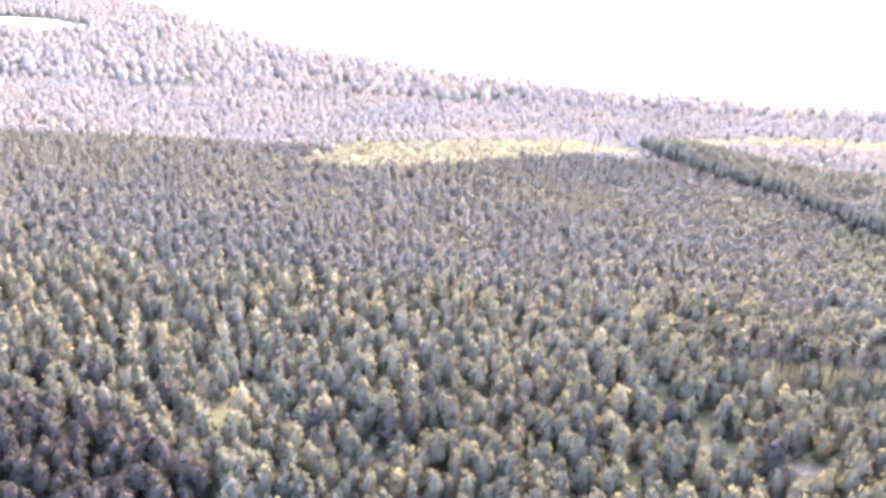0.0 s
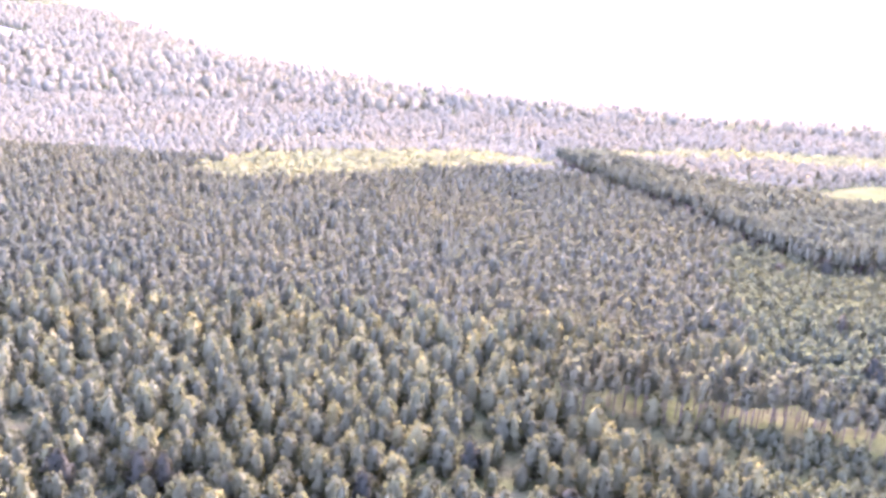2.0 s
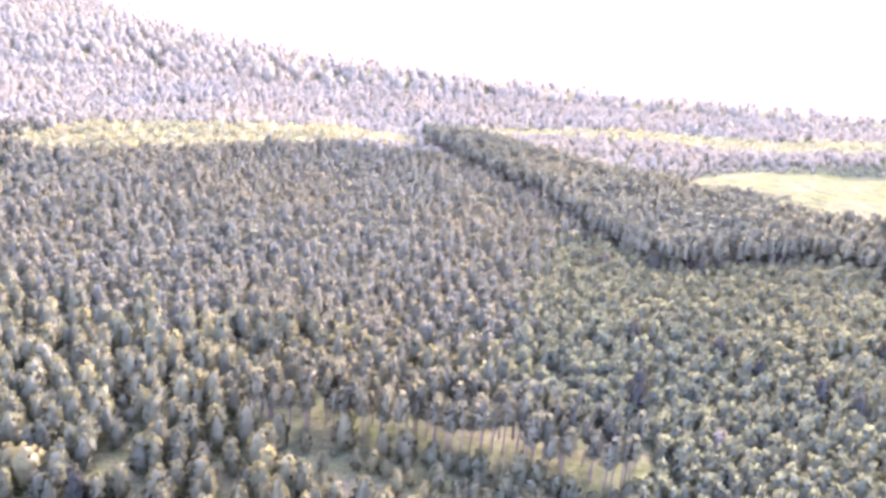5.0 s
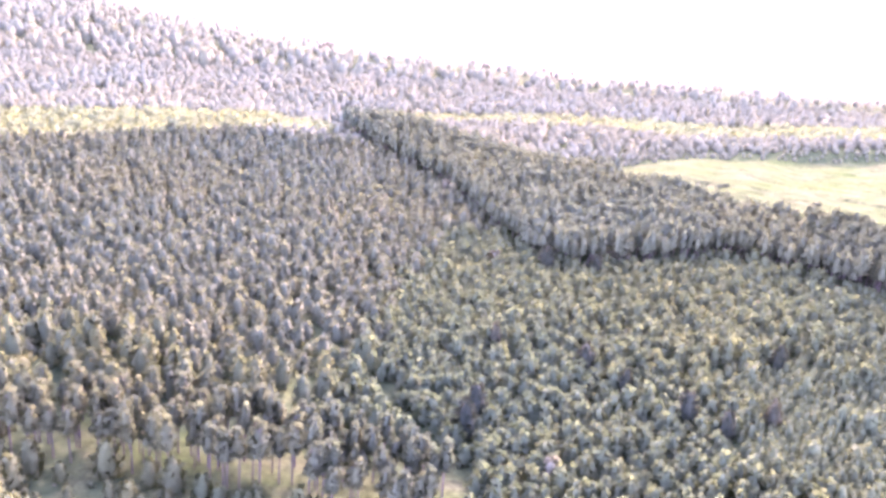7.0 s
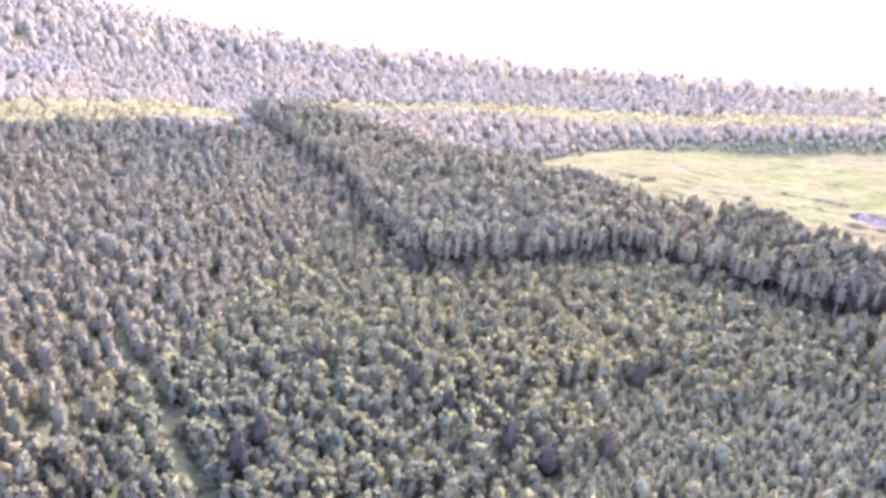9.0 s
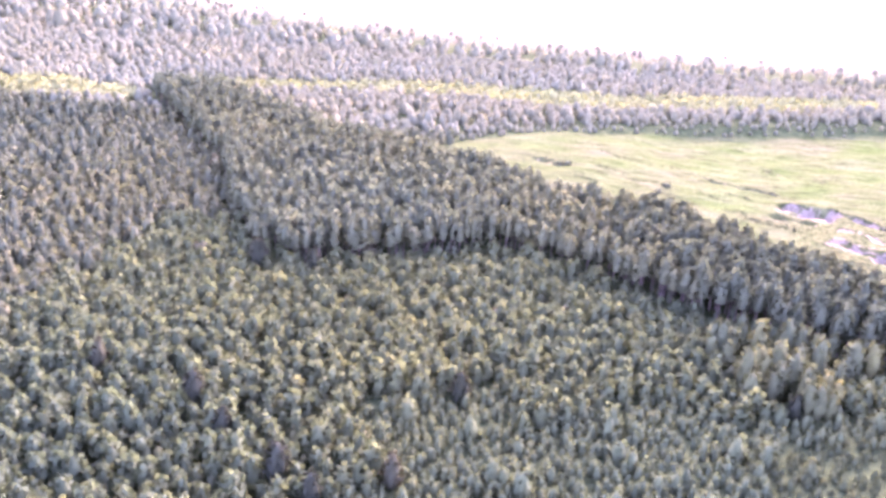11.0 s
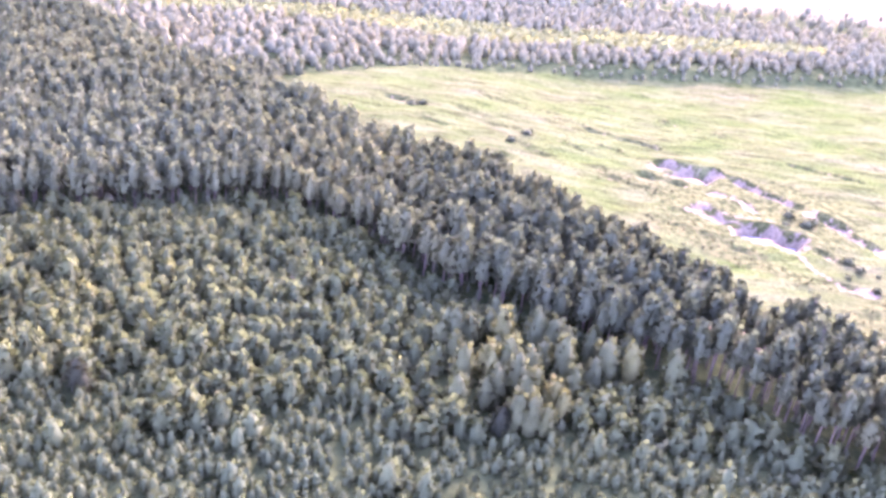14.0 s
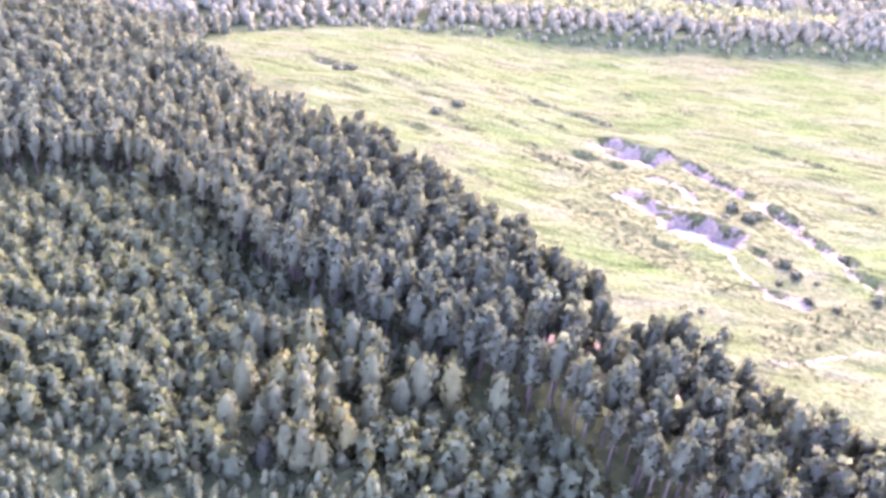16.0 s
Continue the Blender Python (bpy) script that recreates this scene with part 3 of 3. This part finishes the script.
def scatter(x0, x1, y0, y1, step, jitter=0.5):
    gx, gy = np.arange(x0, x1, step), np.arange(y0, y1, step * 0.9)
    X, Y = np.meshgrid(gx, gy)
    X[1::2] += step / 2
    return (X + rng.uniform(-jitter, jitter, X.shape) * step).ravel(), (Y + rng.uniform(-jitter, jitter, Y.shape) * step).ravel()


def any_in(polys, x, y, grow=0.0):
    hit = np.zeros(len(x), bool)
    for p in polys:
        hit |= off_edge(p, x, y) > -grow
    return hit


def in_reach(x, y, margin=8):
    """The part of the land that the flight looks over."""
    return (y > np.interp(x, (-150, 125, 200, 350, 490, 560), (172, 192, 230, 285, 345, 400)) - margin) & (x > -y * 0.60 - 20) & (x < 600 + 0.4 * (y - 600))


def wood_kind(x, y):
    """0: young plantation, 1: older pinewood in between, 2: mixed woodland."""
    edge = 12 * swell(x, y, 70) + 14 * swell(y, x, 19) + 9 * swell(x, y, 8)
    k = np.ones(len(x), int)
    k[(y + edge * 1.2 < 335 - 0.12 * x) & (x + edge < 165)] = 2
    k[(x + edge * 0.5 > 165 + 0.25 * (y - 300)) & (y < 440)] = 0
    k[inside(BROAD_GROUP, x, y)] = 2
    return k


# near named trees, then the stands
def plant(kind, x, y, scale, limit, choose):
    """Plants the chosen trees as things of their own, up to the limit; returns which were left."""
    order = np.argsort(choose)
    chosen = order[:limit][choose[order[:limit]] < 1e6]
    gen = np.random.default_rng(len(x))
    firsts = [tree_thing(kind, gen) for _ in range(6)]
    z = ground_height(x, y)
    for n, i in enumerate(chosen):
        m = pose(x[i], y[i], z[i], 0, 0, gen.uniform(0, 360)) @ Matrix.Diagonal((scale[i] * gen.uniform(0.88, 1.12), scale[i] * gen.uniform(0.88, 1.12), scale[i] * gen.uniform(0.9, 1.15), 1))
        if n < len(firsts):
            firsts[n].matrix_basis = m
        else:
            copy_thing(firsts[n % len(firsts)], m)
    left = np.ones(len(x), bool)
    left[chosen] = False
    return left


# the tall belt and the tall clump
bx, by = scatter(-135, 540, 170, 625, 3.9)
keep = inside(BELT, bx, by) | inside(TALL_CLUMP, bx, by)
keep &= ~inside(TALL_CLUMP, bx, by) | (rng.random(len(bx)) < 0.72)
keep &= ~((np.abs(bx - 441) < 5) & (by > 386)) & ~inside(SAND_BANK, bx, by) & ((bx < 422) | (bx > 455) | (rng.random(len(bx)) < 0.75))
bx, by = bx[keep], by[keep]
bs = rng.uniform(0.9, 1.06, len(bx)) * np.where(bx > 415, 1.12, 1.0)
ux, uy = scatter(130, 520, 320, 620, 4.4)
ok = inside(BELT, ux, uy) & ~inside(SAND_BANK, ux, uy) & (off_edge(FIELD, ux, uy) < -5) & (rng.random(len(ux)) < np.where(ux < 415, 0.85, 0.95))
ux, uy = ux[ok], uy[ok]
stand("belt_undergrowth", "dark young growth under the tall pines", "undergrowth", "under", ux, uy, rng.uniform(0.5, 0.95, len(ux)) * np.where(ux < 415, 1.0, 0.6))
slender = (bx > 418) | (by < 300)
plant("tall", bx[slender], by[slender], bs[slender], 600, np.zeros(slender.sum()))
bx, by, bs = bx[~slender], by[~slender], bs[~slender]
left = plant("pine", bx, by, bs, 300, np.where(bx > 330, -bx, 2e6))
stand("pine_belt", "belt of tall dark green pines beside the dune grass", "pine trees", "pine", bx[left], by[left], bs[left])

# woods: a fine grid for the plantation, wider ones for older trees
def clear_of_open(x, y):
    return np.all([np.hypot(x - q[0], y - q[1] + 1) > 3.2 * q[2] for q in DARK_TREES], axis=0) & in_reach(x, y) & ~inside(FIELD, x, y) & ~any_in([BELT], x, y, 0.5) & ~any_in([TALL_CLUMP, DARK_CLUMP], x, y, 1.0) & ~any_in(GLADES + STRIPS + LANES, x, y, -0.5)


def youngest(x, y):
    return smooth((350 + 0.03 * (x - 380) + 9 * swell(x, y, 45) - y) / 22) * smooth((x - 262 + 12 * swell(y, x, 40)) / 30)


def seedlings(x, y):
    return (youngest(x, y) > 0.5) & (wood_kind(x, y) == 0)


px, py = scatter(220, 480, 230, 370, 2.5)
ok = clear_of_open(px, py) & seedlings(px, py)
px, py = px[ok], py[ok]
psc = rng.uniform(0.5, 0.8, len(px)) * np.where(rng.random(len(px)) < 0.03, 1.9, 1.0)
left = plant("young", px, py, psc, 300, np.hypot(px - 390, py - 310))
stand("sapling_pines", "close rows of bushy pine saplings", "pine saplings", "sapling", px[left], py[left], psc[left])
wx, wy = scatter(100, 620, 90, 445, 3.8)
ok = clear_of_open(wx, wy) & (wood_kind(wx, wy) == 0) & ~seedlings(wx, wy)
thin = rng.random(len(wx))
wx, wy, thin = wx[ok], wy[ok], thin[ok]
yx, yy = wx, wy
ysc = rng.uniform(1.0, 1.2, len(yx)) * np.where(thin < 0.2, 1.28, np.where(thin < 0.75, 1.1, 0.95)) * np.where(inside(CLUMP_FRONT, yx, yy), 0.75, 1.0)
stand("young_pine_plantation", "dense young grey-green pine plantation", "young pines", "young", yx, yy, ysc)
wx, wy = scatter(-420, 420, 120, 570, 4.6)
ok = clear_of_open(wx, wy) & (wood_kind(wx, wy) == 1) & (rng.random(len(wx)) < 0.93)
tx, ty = wx[ok], wy[ok]
stand("pinewood", "close grey-green pinewood of middling height", "pinewood", "mid", tx, ty, rng.uniform(1.2, 1.5, len(tx)))
wx, wy = scatter(-300, 440, 90, 420, 6.0)
ok = clear_of_open(wx, wy) & (wood_kind(wx, wy) == 2) & (rng.random(len(wx)) < np.where(inside(CLUMP_FRONT, wx, wy), 0.75, np.where(inside(SPARSE, wx, wy), 0.86, 0.92)))
ox, oy = wx[ok], wy[ok]
os_ = rng.uniform(0.8, 1.08, len(ox)) * np.where(inside(CLUMP_FRONT, ox, oy), 0.58, 1.0)
left = plant("broad", ox, oy, os_, 300, np.hypot(ox - 60, oy - 170))
stand("mixed_woodland", "mixed olive and yellow-green woodland", "woodland", "broad", ox[left], oy[left], os_[left])

# a shrub layer that closes the woods' floor
vx, vy = scatter(-330, 460, 170, 480, 5.2)
ok = clear_of_open(vx, vy) & ~seedlings(vx, vy) & ~any_in([CLUMP_FRONT, SPARSE], vx, vy)
vx, vy = vx[ok], vy[ok]
low = np.where(vx > 190, 0.8, np.array([0.7, 0.95, 1.05])[wood_kind(vx, vy)]) * np.where(off_edge(TALL_CLUMP, vx, vy) > -22, 0.5, 1.0) * smooth((vx + 330) / 50)
stand("woodland_undergrowth", "close green shrub layer below the trees", "undergrowth", "shrub", vx, vy, rng.uniform(0.8, 1.25, len(vx)) * np.maximum(low, 0.3))

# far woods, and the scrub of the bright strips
# paled leaves, then sparser and smaller trees, imitate the fade into haze
for name, label, span, step, k, most in (("far_woods", "distant grey-green woods, leaves paled for haze", (545, 790), 5.9, 0.85, 1.0), ("farthest_woods", "scattered far woods, thinned and paled for haze", (790, 1700), 13.0, 1.5, 1.0)):
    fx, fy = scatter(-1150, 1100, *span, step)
    free = in_reach(fx, fy, 0) & ((fy > 565) | (fx < -300)) & ~any_in([FIELD, BELT], fx, fy, 4) & ~any_in(STRIPS + GLADES, fx, fy) & (off_edge(LAKE, fx, fy + 60) < -30) & (off_edge(LAKE, fx, fy + 15) < -30) & (rng.random(len(fx)) < most * smooth(1.5 - swell(fx, fy * 1.8, 170)) * smooth((-off_edge(GLARE_EDGE, fx, fy) - 25) / 150))
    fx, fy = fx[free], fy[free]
    stand(name, label, "woods", "far", fx, fy, k * rng.uniform(0.82, 1.14, len(fx)) * (0.3 + 0.7 * smooth((-off_edge(GLARE_EDGE, fx, fy) - 20) / 200)) * (0.45 + 0.55 * smooth((-off_edge(FIELD, fx, fy) - 4) / 22)))
ux, uy = scatter(-260, 620, -60, 400, 15.0)
free = ~in_reach(ux, uy, 6) & ~any_in([FIELD, BELT], ux, uy, 3) & (ux > -uy * 0.6 - 60)
ux, uy = ux[free], uy[free]
stand("woods_below", "close pinewood under the flight", "woods", "far", ux, uy, rng.uniform(0.8, 1.3, len(ux)))
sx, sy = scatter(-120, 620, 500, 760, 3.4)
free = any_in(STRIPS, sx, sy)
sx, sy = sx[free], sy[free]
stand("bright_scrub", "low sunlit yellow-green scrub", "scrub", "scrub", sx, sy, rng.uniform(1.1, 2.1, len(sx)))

# tussocks on the rough ground, and the bushes that stand singly
hx, hy = scatter(320, 560, 395, 640, 1.7)
d = np.zeros(len(hx))
for poly in HEATH:
    d = np.maximum(d, smooth(off_edge(poly, hx, hy) / 6 + 0.6))
for h in HOLLOWS:
    a, b = hollow_frame(h, hx, hy)
    # tussocks on the rim; their dark colour also stands for scarp shade
    d = np.maximum(d, 0.4 * smooth((1.3 - np.abs(a)) / 0.4) * np.exp(-((b - 1.0 - 0.4 / h[3]) * h[3] / 0.6) ** 2))
ok = inside(FIELD, hx, hy) & (rng.random(len(hx)) < d * 0.55 * smooth(0.6 + swell(hx, hy * 1.5, 11)))
hx, hy = hx[ok], hy[ok]
stand("dune_tussocks", "dark grass tussocks and heather on the dunes", "tussocks", "tussock", hx, hy, rng.uniform(0.14, 0.36, len(hx)))
shrubs = [(466, 419, 1.0), (487, 459, 1.2), (481, 483, 1.25), (477, 490, 1.2), (490, 442, 0.6), (496, 439, 0.5), (484, 486, 1.0), (489, 454, 0.8), (474, 482, 0.5), (505, 470, 0.7), (484, 449, 0.5), (462, 428, 0.4), (494, 452, 0.4), (382, 522, 0.9), (388, 533, 0.8), (342, 547, 1.1), (346, 549, 0.8), (440, 548, 0.8), (508, 446, 1.0)]
gen = np.random.default_rng(5)
firsts = [tree_thing("scrub", gen, leaf["pine"]) for _ in range(3)]
for n, (x, y, k) in enumerate(shrubs):
    m = pose(x, y, float(ground_height(x, y)) - 0.1, 0, 0, gen.uniform(0, 360)) @ Matrix.Diagonal((k * 1.25, k * 1.1, k * 0.9, 1))
    if n < 3:
        firsts[n].matrix_basis = m
    else:
        copy_thing(firsts[n % 3], m)

# trees that stand out from the woods: dark conifers, yellow-green birches, pale dry bushes
def set_apart(kind, name, label, category, group, material, places):
    gen = np.random.default_rng(len(places) + 40)
    made = []
    for n, (x, y, k, tall) in enumerate(places):
        if n < 3:
            ob = tree_thing(kind, gen, material)
            ob.name = name
            tagged(ob, label, category, group)
            made.append(ob)
        m = pose(x, y, float(ground_height(x, y)) - 0.1, 0, 0, gen.uniform(0, 360)) @ Matrix.Diagonal((k, k, k * tall, 1))
        if n < 3:
            ob.matrix_basis = m
        else:
            copy_thing(made[n % 3], m)


# clump trees: shade painted in with the dark conifer leaves
dx, dy = scatter(-145, -45, 168, 236, 5.4)
ok = inside(DARK_CLUMP, dx, dy)
dx, dy = dx[ok], dy[ok]
set_apart("broad", "dark_conifer", "dark blue-green rounded conifer beside paler trees; those of the clump darkened for shade", "conifer", "dark conifers", leaf["dark"], DARK_TREES + [(float(a), float(b), float(k), 0.95) for a, b, k in zip(dx, dy, rng.uniform(0.85, 1.15, len(dx)))])
# yellow-green birches; sun on their crowns is painted in with paler scrub leaves
set_apart("broad", "birch_tree", "yellow-green birch, its sunlit rim painted in as paler leaves", "birch", "yellow-green birches", leaf["scrub"],
          [(378, 362, 0.78, 1.0), (373, 361, 0.7, 1.0), (375, 378, 0.66, 1.1), (346, 371, 0.6, 1.0), (240, 270, 0.6, 1.0), (245, 277, 0.62, 1.0), (194, 280, 0.8, 1.0), (198, 276, 0.75, 1.0), (401, 352, 0.5, 1.0), (163, 307, 0.5, 0.9), (385, 366, 0.7, 1.05)])
PALE = ((0.105, 0.112, 0.075), (0.130, 0.135, 0.090), (0.155, 0.155, 0.105))
set_apart("scrub", "dry_bush", "pale dry bush among the pines", "bush", "pale dry bushes", foliage("dry_twigs", *PALE),
          [(267, 427, 1.6, 1.2), (271, 424, 1.3, 1.2), (247, 389, 1.1, 1.3), (219, 413, 1.2, 1.2), (225, 276, 1.1, 1.4), (281, 455, 0.9, 1.5), (200, 500, 1.0, 1.6), (310, 388, 0.7, 1.6), (330, 392, 0.7, 1.6)])
